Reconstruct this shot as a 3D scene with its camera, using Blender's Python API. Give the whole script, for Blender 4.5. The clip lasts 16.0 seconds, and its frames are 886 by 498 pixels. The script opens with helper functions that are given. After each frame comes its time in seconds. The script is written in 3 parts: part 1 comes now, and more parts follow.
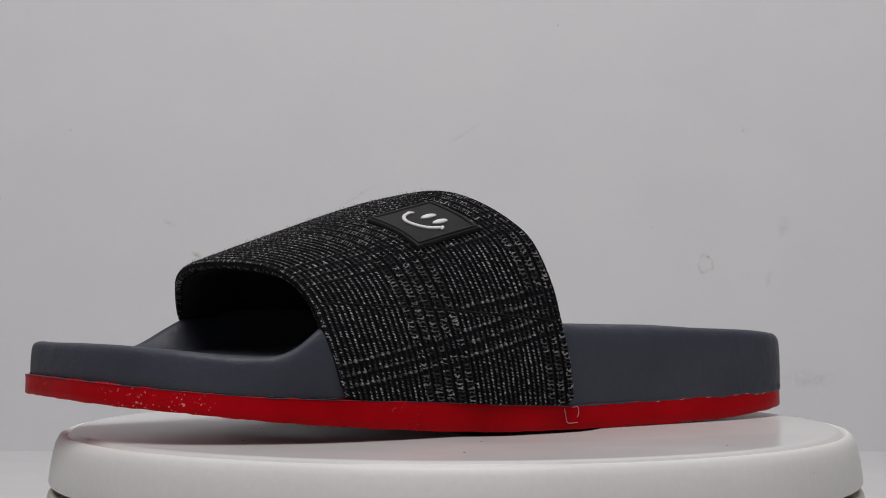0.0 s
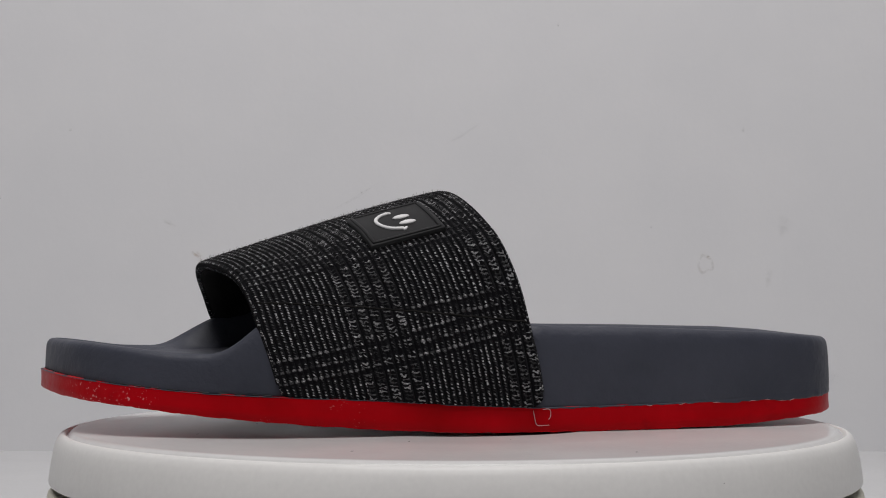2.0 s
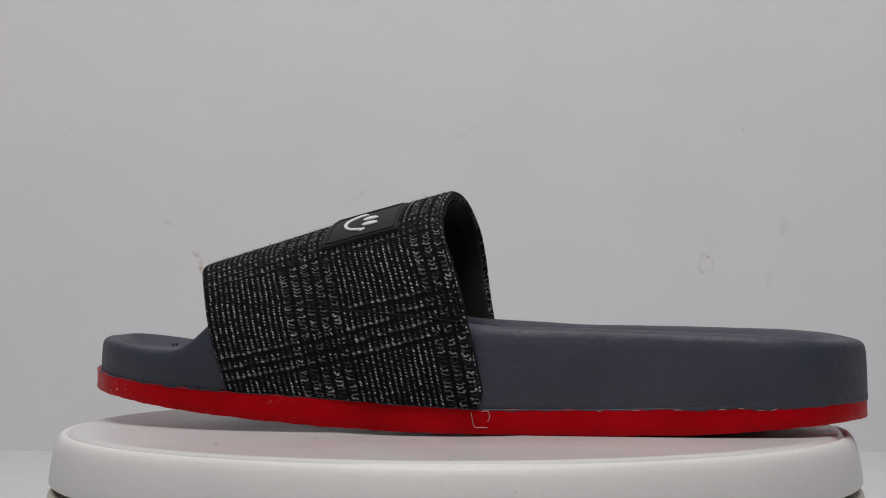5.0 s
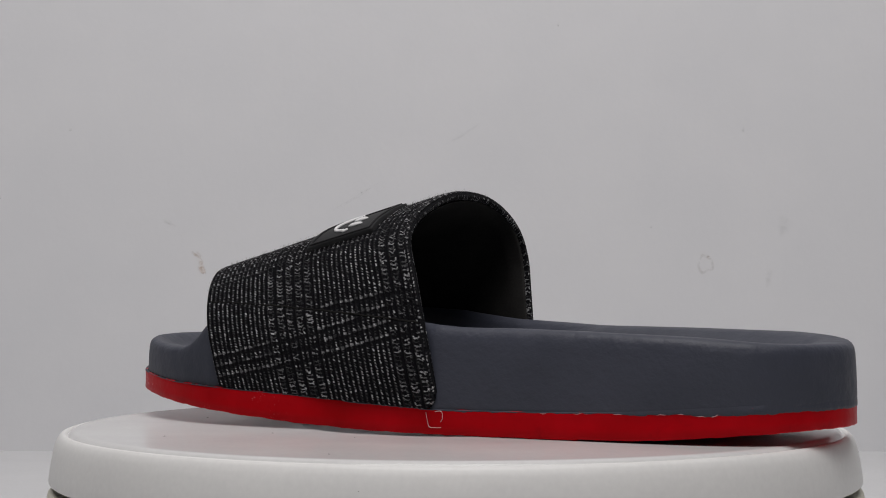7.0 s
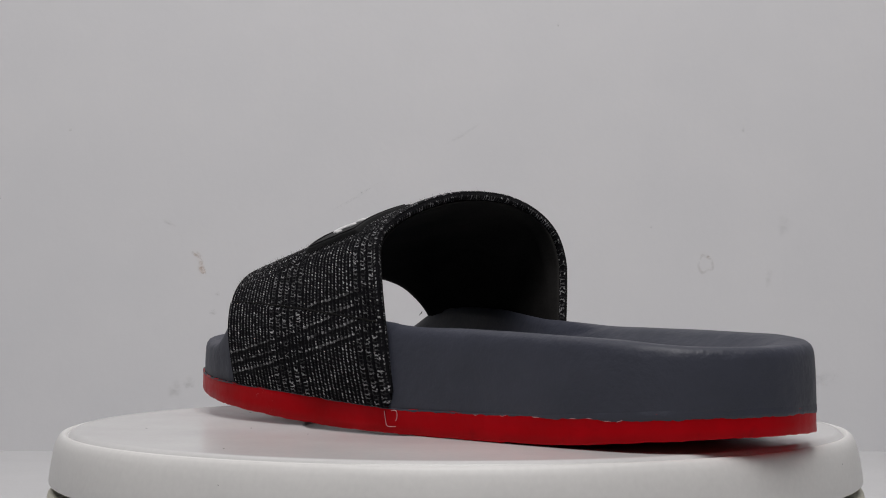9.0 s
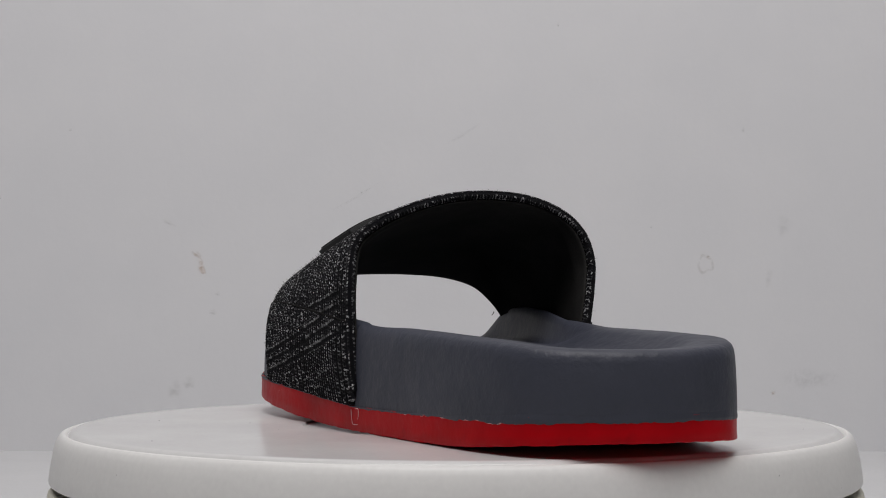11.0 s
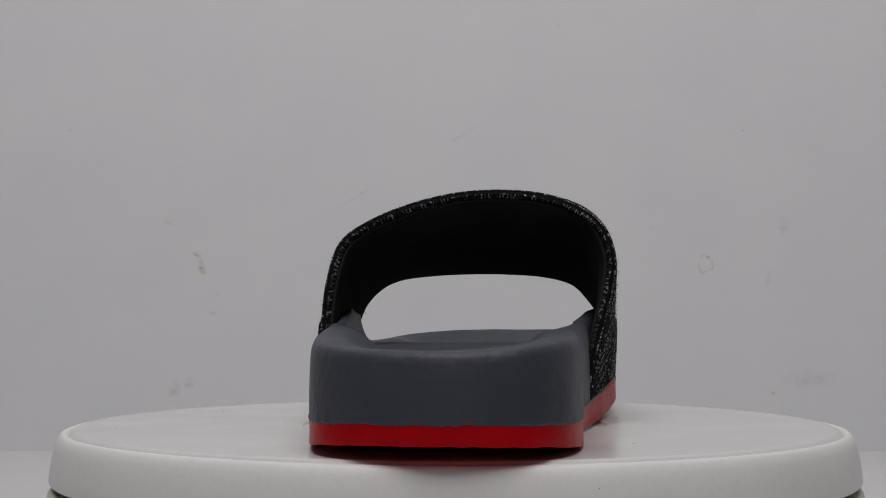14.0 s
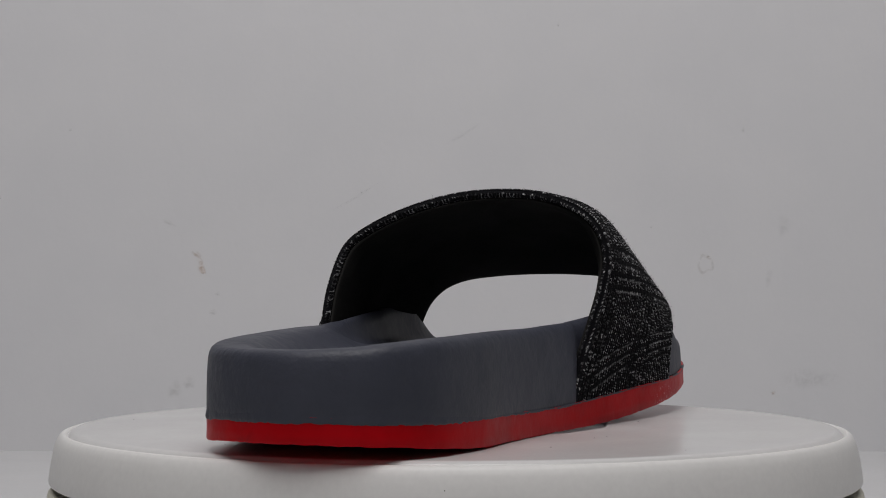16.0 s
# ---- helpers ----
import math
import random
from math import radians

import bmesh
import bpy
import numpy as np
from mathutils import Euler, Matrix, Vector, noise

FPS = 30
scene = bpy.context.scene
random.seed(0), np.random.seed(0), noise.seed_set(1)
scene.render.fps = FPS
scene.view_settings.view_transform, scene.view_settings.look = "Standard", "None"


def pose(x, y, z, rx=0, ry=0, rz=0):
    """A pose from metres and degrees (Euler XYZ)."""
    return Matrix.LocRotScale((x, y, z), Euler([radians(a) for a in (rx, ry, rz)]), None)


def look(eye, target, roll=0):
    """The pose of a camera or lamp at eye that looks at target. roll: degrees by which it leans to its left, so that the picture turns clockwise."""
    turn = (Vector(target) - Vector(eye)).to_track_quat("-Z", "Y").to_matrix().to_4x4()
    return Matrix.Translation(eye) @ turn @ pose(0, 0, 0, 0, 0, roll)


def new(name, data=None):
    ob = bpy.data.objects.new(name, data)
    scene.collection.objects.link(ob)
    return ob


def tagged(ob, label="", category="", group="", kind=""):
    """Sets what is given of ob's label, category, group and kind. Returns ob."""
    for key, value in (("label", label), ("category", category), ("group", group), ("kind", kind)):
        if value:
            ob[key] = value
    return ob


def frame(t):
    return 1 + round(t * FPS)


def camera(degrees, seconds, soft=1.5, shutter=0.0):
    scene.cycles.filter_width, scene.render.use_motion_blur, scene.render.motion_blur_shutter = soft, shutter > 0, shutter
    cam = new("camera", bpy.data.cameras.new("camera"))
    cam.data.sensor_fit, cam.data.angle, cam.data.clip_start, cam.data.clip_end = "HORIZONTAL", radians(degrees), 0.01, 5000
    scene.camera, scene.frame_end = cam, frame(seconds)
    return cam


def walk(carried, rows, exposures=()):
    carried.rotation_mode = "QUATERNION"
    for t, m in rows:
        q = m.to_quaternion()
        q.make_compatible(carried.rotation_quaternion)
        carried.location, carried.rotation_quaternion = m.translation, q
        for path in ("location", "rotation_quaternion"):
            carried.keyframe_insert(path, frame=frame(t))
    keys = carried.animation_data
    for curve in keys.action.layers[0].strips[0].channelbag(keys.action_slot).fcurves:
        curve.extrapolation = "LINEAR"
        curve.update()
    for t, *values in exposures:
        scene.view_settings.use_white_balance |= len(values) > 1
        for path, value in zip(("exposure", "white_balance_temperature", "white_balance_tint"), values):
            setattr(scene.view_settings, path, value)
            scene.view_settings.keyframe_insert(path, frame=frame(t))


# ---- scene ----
# one unit of the plan is a millimetre of a 300 mm plate; the real plate is 282 mm wide
U = 0.00094
SPIN = 8.8914          # degrees a second, clockwise from above
START = 28.131         # turn of the sandal at the clip's start


def turn(t):
    return START - SPIN * t


cam = camera(29.56, 16.0, soft=1.0)
EYE = pose(0, -0.59943, 0.04696, 91.4555, 0, 0.4105)
walk(cam, [(0.0, EYE), (16.0, EYE)], exposures=[(0.0, 0.03), (11.7, 0.03), (12.0, 0.0), (12.5, -0.09), (13.0, -0.21), (16.0, -0.24)])

# ---- light: a grey room with a softbox overhead and an added side fill ----
world = bpy.data.worlds.new("room_air")
scene.world = world
world.use_nodes = True
world.node_tree.nodes["Background"].inputs[0].default_value = (0.9, 0.95, 1.0, 1)
world.node_tree.nodes["Background"].inputs[1].default_value = 0.05


def lamp(name, eye, target, sx, sy, watts, colour):
    data = bpy.data.lights.new(name, "AREA")
    data.shape, data.size, data.size_y, data.energy, data.color = "RECTANGLE", sx, sy, watts, colour
    ob = new(name, data)
    ob.matrix_world = look(eye, target)
    return ob


lamp("ceiling_softbox", (-0.02, -0.41, 1.30), (0.0, 0.08, 0.0), 0.9, 0.8, 15.2, (1.0, 0.970, 0.970))
# Weak fill added from the left; no visible source stands there.
lamp("side_fill", (-1.3, -0.8, 0.8), (0.0, 0.1, 0.05), 0.7, 0.9, 0.22, (0.95, 0.97, 1.0))


# ---- materials ----
def mat(name):
    m = bpy.data.materials.new(name)
    m.use_nodes = True
    nt = m.node_tree
    return m, nt, nt.nodes["Principled BSDF"]


def mth(nt, op, a, b=None, c=None, clamp=False):
    n = nt.nodes.new("ShaderNodeMath")
    n.operation, n.use_clamp = op, clamp
    for i, v in enumerate((a, b, c)):
        if v is None:
            continue
        if isinstance(v, (int, float)):
            n.inputs[i].default_value = v
        else:
            nt.links.new(v, n.inputs[i])
    return n.outputs[0]


def noise_tex(nt, scale, detail=3.0, rough=0.55, vec=None):
    n = nt.nodes.new("ShaderNodeTexNoise")
    n.inputs["Scale"].default_value, n.inputs["Detail"].default_value = scale, detail
    n.inputs["Roughness"].default_value = rough
    if vec is None:
        tc = nt.nodes.new("ShaderNodeTexCoord")
        vec = tc.outputs["Object"]
    nt.links.new(vec, n.inputs["Vector"])
    return n.outputs["Fac"]


def ramp(nt, fac, stops):
    n = nt.nodes.new("ShaderNodeValToRGB")
    el = n.color_ramp.elements
    while len(el) < len(stops):
        el.new(0.5)
    for e, (p, c) in zip(el, stops):
        e.position, e.color = p, (*c, 1)
    nt.links.new(fac, n.inputs[0])
    return n.outputs[0]


def mix(nt, fac, a, b):
    n = nt.nodes.new("ShaderNodeMix")
    n.data_type = "RGBA"
    for sock, v in ((n.inputs[0], fac), (n.inputs[6], a), (n.inputs[7], b)):
        if isinstance(v, (int, float)):
            sock.default_value = v
        elif isinstance(v, tuple):
            sock.default_value = (*v, 1)
        else:
            nt.links.new(v, sock)
    return n.outputs[2]


def bump(nt, bsdf, height, strength, distance):
    n = nt.nodes.new("ShaderNodeBump")
    n.inputs["Strength"].default_value, n.inputs["Distance"].default_value = strength, distance
    nt.links.new(height, n.inputs["Height"])
    nt.links.new(n.outputs[0], bsdf.inputs["Normal"])


def simple(name, lo, hi, rough, scale, grain=900.0, bump_mm=0.1, rough_var=0.1, ior=1.45, spec=0.5):
    m, nt, b = mat(name)
    big = noise_tex(nt, scale, 4)
    fine = noise_tex(nt, grain, 3)
    both = mth(nt, "MULTIPLY_ADD", fine, 0.4, mth(nt, "MULTIPLY", big, 0.6))
    nt.links.new(ramp(nt, both, [(0.3, lo), (0.7, hi)]), b.inputs["Base Color"])
    nt.links.new(mth(nt, "MULTIPLY_ADD", big, rough_var, rough - rough_var / 2), b.inputs["Roughness"])
    b.inputs["IOR"].default_value = ior
    b.inputs["Specular IOR Level"].default_value = spec
    bump(nt, b, both, 0.5, bump_mm / 1000)
    return m


def wall_paint():
    m, nt, b = mat("white_wall_paint")
    big = noise_tex(nt, 3.0, 5)
    streak = noise_tex(nt, 14.0, 5, 0.6)
    f = mth(nt, "MULTIPLY_ADD", streak, 0.5, mth(nt, "MULTIPLY", big, 0.5))
    nt.links.new(ramp(nt, f, [(0.3, (0.70, 0.705, 0.725)), (0.7, (0.76, 0.758, 0.77))]), b.inputs["Base Color"])
    b.inputs["Roughness"].default_value = 0.75
    bump(nt, b, noise_tex(nt, 120.0, 6), 0.25, 0.0006)
    return m


def step(nt, x, lo, hi):
    """A soft step from 0 at lo to 1 at hi."""
    n = nt.nodes.new("ShaderNodeMapRange")
    n.interpolation_type = "SMOOTHSTEP"
    n.inputs["From Min"].default_value, n.inputs["From Max"].default_value = lo, hi
    nt.links.new(x, n.inputs["Value"])
    return n.outputs[0]


def fabric(name, tilt, start, width, period=36.5):
    """Ribbed marl knit with a broken check, in millimetres of the strap's own map: u across the ribs, v along them.
    The crosswise bands of the check begin at start, are this wide, and lean by tilt."""
    m, nt, b = mat(name)
    uv = nt.nodes.new("ShaderNodeUVMap")
    sep = nt.nodes.new("ShaderNodeSeparateXYZ")
    nt.links.new(uv.outputs[0], sep.inputs[0])
    u, v = sep.outputs[0], sep.outputs[1]
    wob = noise_tex(nt, 0.35, 3, 0.5, uv.outputs[0])
    wobv = noise_tex(nt, 0.5, 3, 0.5, uv.outputs[0])
    uw = mth(nt, "ADD", u, mth(nt, "MULTIPLY_ADD", wob, 0.9, -0.45))
    rib = mth(nt, "DIVIDE", uw, 2.2)
    ribf, ribi = mth(nt, "FRACT", rib), mth(nt, "FLOOR", rib)
    ridge = mth(nt, "SINE", mth(nt, "MULTIPLY", mth(nt, "FRACT", mth(nt, "DIVIDE", u, 2.2)), math.pi))
    # the check: bands along the ribs and bands across them
    vv = mth(nt, "ADD", mth(nt, "MULTIPLY_ADD", u, tilt, v), mth(nt, "MULTIPLY_ADD", wob, 1.6, -0.8))
    fv = mth(nt, "FRACT", mth(nt, "DIVIDE", mth(nt, "SUBTRACT", vv, start), period))
    fu = mth(nt, "FRACT", mth(nt, "DIVIDE", mth(nt, "ADD", u, 8.4), 52.0))
    band_v = mth(nt, "LESS_THAN", fv, width / period)
    band_u = mth(nt, "LESS_THAN", fu, 0.41)

    def stitches(lane, pitch):
        """The stitch's own square along a lane, and two random values for it."""
        wr = nt.nodes.new("ShaderNodeTexWhiteNoise")
        wr.noise_dimensions = "1D"
        nt.links.new(lane, wr.inputs["W"])
        st = mth(nt, "ADD", mth(nt, "DIVIDE", mth(nt, "MULTIPLY_ADD", wobv, 2.2, v), pitch), wr.outputs["Value"])
        comb = nt.nodes.new("ShaderNodeCombineXYZ")
        nt.links.new(lane, comb.inputs[0])
        nt.links.new(mth(nt, "FLOOR", st), comb.inputs[1])
        wn = nt.nodes.new("ShaderNodeTexWhiteNoise")
        wn.noise_dimensions = "2D"
        nt.links.new(comb.outputs[0], wn.inputs["Vector"])
        sp = nt.nodes.new("ShaderNodeSeparateColor")
        nt.links.new(wn.outputs["Color"], sp.inputs[0])
        return mth(nt, "SUBTRACT", mth(nt, "FRACT", st), 0.5), wn.outputs["Value"], sp.outputs[1]

    # plain rib: one short slanted strand in each stitch
    cu = mth(nt, "SUBTRACT", ribf, 0.5)
    cv, cell, cell_b = stitches(ribi, 1.12)
    lean = mth(nt, "MULTIPLY_ADD", cell_b, -0.45, 0.02)
    d1 = mth(nt, "ABSOLUTE", mth(nt, "ADD", mth(nt, "MULTIPLY", cv, lean), cu))
    strand = mth(nt, "MULTIPLY", step(nt, d1, 0.20, 0.07), step(nt, mth(nt, "ABSOLUTE", cv), 0.38, 0.16))
    strand = mth(nt, "MULTIPLY", strand, mth(nt, "MULTIPLY_ADD", mth(nt, "POWER", cell, 2.0), 1.5, 0.06))
    # ladder columns, two ribs wide: crosswise loops joined at one side
    lane = mth(nt, "DIVIDE", uw, 4.4)
    jit = mth(nt, "MULTIPLY_ADD", noise_tex(nt, 1.1, 2, 0.6, uv.outputs[0]), 0.7, -0.35)
    lane = mth(nt, "ADD", lane, mth(nt, "MULTIPLY", jit, 0.5))
    lu, li = mth(nt, "SUBTRACT", mth(nt, "FRACT", lane), 0.5), mth(nt, "FLOOR", lane)
    lv, lcell, lside = stitches(mth(nt, "ADD", li, 71.0), 1.42)
    d2 = mth(nt, "ABSOLUTE", mth(nt, "MULTIPLY_ADD", mth(nt, "SUBTRACT", lside, 0.5), lu, mth(nt, "MULTIPLY_ADD", jit, 0.9, lv)))
    rung = mth(nt, "MULTIPLY", step(nt, d2, 0.22, 0.07), step(nt, mth(nt, "ABSOLUTE", lu), 0.33, 0.18))
    edge = mth(nt, "MULTIPLY_ADD", mth(nt, "GREATER_THAN", lside, 0.45), 0.52, -0.26)
    rail = step(nt, mth(nt, "ABSOLUTE", mth(nt, "SUBTRACT", lu, edge)), 0.12, 0.04)
    ladder = mth(nt, "MAXIMUM", rung, mth(nt, "MULTIPLY", rail, step(nt, lv, 0.0, 0.2)))
    ladder = mth(nt, "MULTIPLY", ladder, mth(nt, "MULTIPLY_ADD", mth(nt, "POWER", lcell, 1.6), 0.80, 0.06))
    both = mth(nt, "MULTIPLY", band_u, band_v)
    pick = mth(nt, "MULTIPLY", band_u, mth(nt, "SUBTRACT", 1.0, mth(nt, "MULTIPLY", both, mth(nt, "GREATER_THAN", cell_b, 0.5))))
    shape = mth(nt, "ADD", mth(nt, "MULTIPLY", ladder, pick), mth(nt, "MULTIPLY", strand, mth(nt, "SUBTRACT", 1.0, pick)))
    # bright and dull yarn: a fine grain and broad patches
    marl = noise_tex(nt, 2.0, 4, 0.85, uv.outputs[0])
    marl = mth(nt, "MULTIPLY", mth(nt, "SUBTRACT", marl, 0.36), 5.0, clamp=True)
    patch = mth(nt, "MULTIPLY_ADD", noise_tex(nt, 0.10, 2, 0.5, uv.outputs[0]), 0.9, 0.60)
    # dark furrows across the ribs, each with a bright row of stitches along its lip
    fur = mth(nt, "SUBTRACT", mth(nt, "FRACT", mth(nt, "DIVIDE", mth(nt, "SUBTRACT", vv, start - 0.4), 4.4)), 0.5)
    valley = mth(nt, "MULTIPLY", step(nt, mth(nt, "ABSOLUTE", fur), 0.24, 0.12), band_v)
    furrow = mth(nt, "SUBTRACT", 1.0, mth(nt, "MULTIPLY", valley, 0.95))
    lip = mth(nt, "MULTIPLY", step(nt, mth(nt, "ABSOLUTE", mth(nt, "SUBTRACT", fur, 0.31)), 0.14, 0.04), mth(nt, "SUBTRACT", band_v, both))
    lip = mth(nt, "MULTIPLY", lip, mth(nt, "MULTIPLY_ADD", mth(nt, "MULTIPLY", cell, step(nt, mth(nt, "ABSOLUTE", cu), 0.46, 0.16)), 0.6, 0.0))
    white = mth(nt, "MULTIPLY", mth(nt, "MAXIMUM", shape, lip), mth(nt, "MULTIPLY", mth(nt, "MULTIPLY", marl, patch), furrow), clamp=True)
    fibre = noise_tex(nt, 5.0, 2, 0.6, uv.outputs[0])
    base = ramp(nt, fibre, [(0.35, (0.003, 0.003, 0.004)), (0.78, (0.010, 0.010, 0.013))])
    nt.links.new(mix(nt, white, base, (0.80, 0.80, 0.82)), b.inputs["Base Color"])
    b.inputs["Roughness"].default_value = 0.95
    b.inputs["Specular IOR Level"].default_value = 0.1
    b.inputs["Sheen Weight"].default_value = 0.02
    b.inputs["Sheen Roughness"].default_value = 0.4
    h = mth(nt, "ADD", mth(nt, "MULTIPLY", ridge, 0.6), mth(nt, "MULTIPLY", shape, 0.6))
    h = mth(nt, "MULTIPLY_ADD", fibre, 0.35, mth(nt, "MULTIPLY", h, furrow))
    bump(nt, b, h, 1.0, 0.0010)
    return m


def red_rubber():
    m, nt, b = mat("red_sole_rubber")
    big = noise_tex(nt, 40.0, 4)
    grime = noise_tex(nt, 95.0, 5, 0.65)
    col = ramp(nt, big, [(0.3, (0.36, 0.0010, 0.004)), (0.7, (0.53, 0.0020, 0.008))])
    col = mix(nt, mth(nt, "MULTIPLY", step(nt, grime, 0.56, 0.74), 0.4), col, (0.22, 0.002, 0.006))
    # fine dried glue specks, in loose rows towards the toe
    speck = noise_tex(nt, 900.0, 2, 0.6)
    where = noise_tex(nt, 34.0, 2)
    s = mth(nt, "MULTIPLY", mth(nt, "SUBTRACT", speck, 0.63), 18.0, clamp=True)
    s = mth(nt, "MULTIPLY", s, mth(nt, "MULTIPLY", mth(nt, "SUBTRACT", where, 0.50), 10.0, clamp=True))
    place = nt.nodes.new("ShaderNodeTexCoord")
    xyz = nt.nodes.new("ShaderNodeSeparateXYZ")
    nt.links.new(place.outputs["Object"], xyz.inputs[0])
    s = mth(nt, "MULTIPLY", s, step(nt, xyz.outputs[0], -0.030, -0.062))
    nt.links.new(mix(nt, mth(nt, "MULTIPLY", s, 0.75), col, (0.72, 0.34, 0.34)), b.inputs["Base Color"])
    scuff = noise_tex(nt, 210.0, 4, 0.6)
    nt.links.new(mth(nt, "MULTIPLY_ADD", scuff, 0.30, 0.22), b.inputs["Roughness"])
    b.inputs["Specular IOR Level"].default_value = 0.06
    bump(nt, b, mth(nt, "MULTIPLY_ADD", scuff, 0.45, big), 0.45, 0.0008)
    return m


def grey_foam():
    m, nt, b = mat("grey_moulded_footbed")
    big = noise_tex(nt, 18.0, 5, 0.6)
    leather = noise_tex(nt, 260.0, 4, 0.6)
    crease = noise_tex(nt, 55.0, 5, 0.65)
    nt.links.new(ramp(nt, big, [(0.28, (0.028, 0.032, 0.047)), (0.72, (0.050, 0.054, 0.075))]), b.inputs["Base Color"])
    nt.links.new(mth(nt, "MULTIPLY_ADD", crease, 0.3, mth(nt, "MULTIPLY_ADD", leather, 0.15, 0.32)), b.inputs["Roughness"])
    b.inputs["Specular IOR Level"].default_value = 0.42
    # shallow creases where the foam has been bent, in loose patches
    wrinkle = noise_tex(nt, 150.0, 4, 0.6)
    where = step(nt, noise_tex(nt, 11.0, 2), 0.48, 0.66)
    rough = mth(nt, "MULTIPLY_ADD", mth(nt, "MULTIPLY", wrinkle, where), 0.55, crease)
    bump(nt, b, mth(nt, "MULTIPLY_ADD", leather, 0.25, rough), 0.6, 0.0014)
    return m


WALL = wall_paint()
# Grey of the unseen shell, set to keep bounced light low.
ROOM = simple("unseen_room_grey", (0.30, 0.30, 0.30), (0.37, 0.37, 0.365), 0.8, 3.0)
SHELF = simple("white_table_laminate", (0.60, 0.605, 0.61), (0.68, 0.68, 0.69), 0.7, 14.0)
RIM_PLASTIC = simple("white_turntable_rim", (0.72, 0.715, 0.70), (0.80, 0.795, 0.775), 0.42, 16.0, 500.0, 0.02, 0.1, 1.45, 0.4)
PLATE = simple("white_turntable_plastic", (0.62, 0.615, 0.61), (0.68, 0.675, 0.67), 0.22, 16.0, 500.0, 0.012, 0.08, 1.45, 0.4)
BASE = simple("yellowed_plastic", (0.52, 0.50, 0.38), (0.60, 0.58, 0.46), 0.4, 20.0)
# Near-black colour that stands for the shade between plate and ring.
GAP_SHADE = simple("painted_gap_shade", (0.05, 0.045, 0.03), (0.09, 0.08, 0.05), 0.6, 20.0)
KNIT = fabric("marl_rib_knit", 0.14, 24.0, 17.5)
KNIT_SIDE = fabric("marl_rib_knit_slanted", 0.235, 24.5, 13.5)
FIBRE = simple("grey_fibre", (0.015, 0.015, 0.015), (0.06, 0.06, 0.06), 0.9, 60.0)
LINING = simple("black_lining_cloth", (0.010, 0.010, 0.010), (0.026, 0.025, 0.024), 0.95, 60.0, 1500.0, 0.3, 0.05, 1.4, 0.1)
BLACK = simple("black_badge_rubber", (0.008, 0.008, 0.009), (0.014, 0.014, 0.015), 0.6, 60.0, 1800.0, 0.06, 0.1, 1.45, 0.25)
WHITE = simple("white_badge_rubber", (0.70, 0.70, 0.70), (0.78, 0.78, 0.78), 0.45, 60.0, 1800.0, 0.06)
RED = red_rubber()
GREY = grey_foam()
# Specks, lint and thread ends, and the painted shade of the toe groove.
SPECK = simple("dark_speck_and_seam_shade", (0.02, 0.02, 0.02), (0.05, 0.05, 0.05), 0.8, 300.0)
GLUE = simple("dried_glue", (0.50, 0.20, 0.21), (0.72, 0.50, 0.50), 0.35, 420.0)


# ---- mesh helpers ----
def mesh_object(name, verts, faces, material, smooth=True, uvs=None):
    me = bpy.data.meshes.new(name)
    me.from_pydata([tuple(map(float, v)) for v in verts], [], faces)
    me.materials.append(material)
    if smooth:
        me.polygons.foreach_set("use_smooth", [True] * len(me.polygons))
    if uvs is not None:
        layer = me.uv_layers.new(name="UVMap")
        idx = np.empty(len(me.loops), dtype=np.int32)
        me.loops.foreach_get("vertex_index", idx)
        layer.data.foreach_set("uv", np.asarray(uvs, dtype=np.float32)[idx].ravel())
    me.update()
    return new(name, me)


def part_of(parent, ob, label=""):
    ob.parent = parent
    return tagged(ob, label)


def rings_mesh(rings, closed=True, cap_start=False, cap_end=False):
    """Quads between rings of equal length."""
    n = len(rings[0])
    verts = [v for r in rings for v in r]
    faces = []
    for k in range(len(rings) - 1):
        for i in range(n if closed else n - 1):
            j = (i + 1) % n
            faces.append((k * n + i, k * n + j, (k + 1) * n + j, (k + 1) * n + i))
    if cap_start:
        faces.append(tuple(range(n))[::-1])
    if cap_end:
        faces.append(tuple(range((len(rings) - 1) * n, len(rings) * n)))
    return verts, faces


def lathe(name, profile, material, seg=192):
    rings = []
    for r, z in profile:
        rings.append([(r * U * math.cos(2 * math.pi * i / seg), r * U * math.sin(2 * math.pi * i / seg), z * U) for i in range(seg)])
    return mesh_object(name, *rings_mesh(rings), material)


def tube(name, points, radius, material, closed=False, seg=8, flat=1.0, up=None, oval=False):
    """A round cord along points (metres), with rounded ends."""
    pts = [Vector(p) for p in points]
    rings = []
    n = len(pts)
    for i, p in enumerate(pts):
        a, c = pts[max(i - 1, 0)], pts[min(i + 1, n - 1)]
        if closed:
            a, c = pts[i - 1], pts[(i + 1) % n]
        t = (c - a).normalized()
        side = t.cross(Vector(up) if up is not None else Vector((0.123, 0.27, 0.95))).normalized()
        top = side.cross(t)
        s = 1.0
        if not closed and i in (0, n - 1):
            s = 0.35
        if oval:
            s = math.sqrt(max(1 - (2 * i / (n - 1) - 1) ** 2, 0.02))
        rings.append([p + radius * s * (math.cos(q) * side + flat * math.sin(q) * top) for q in [2 * math.pi * k / seg for k in range(seg)]])
    if closed:
        rings.append(rings[0])
    return mesh_object(name, *rings_mesh(rings, True, not closed, not closed), material)


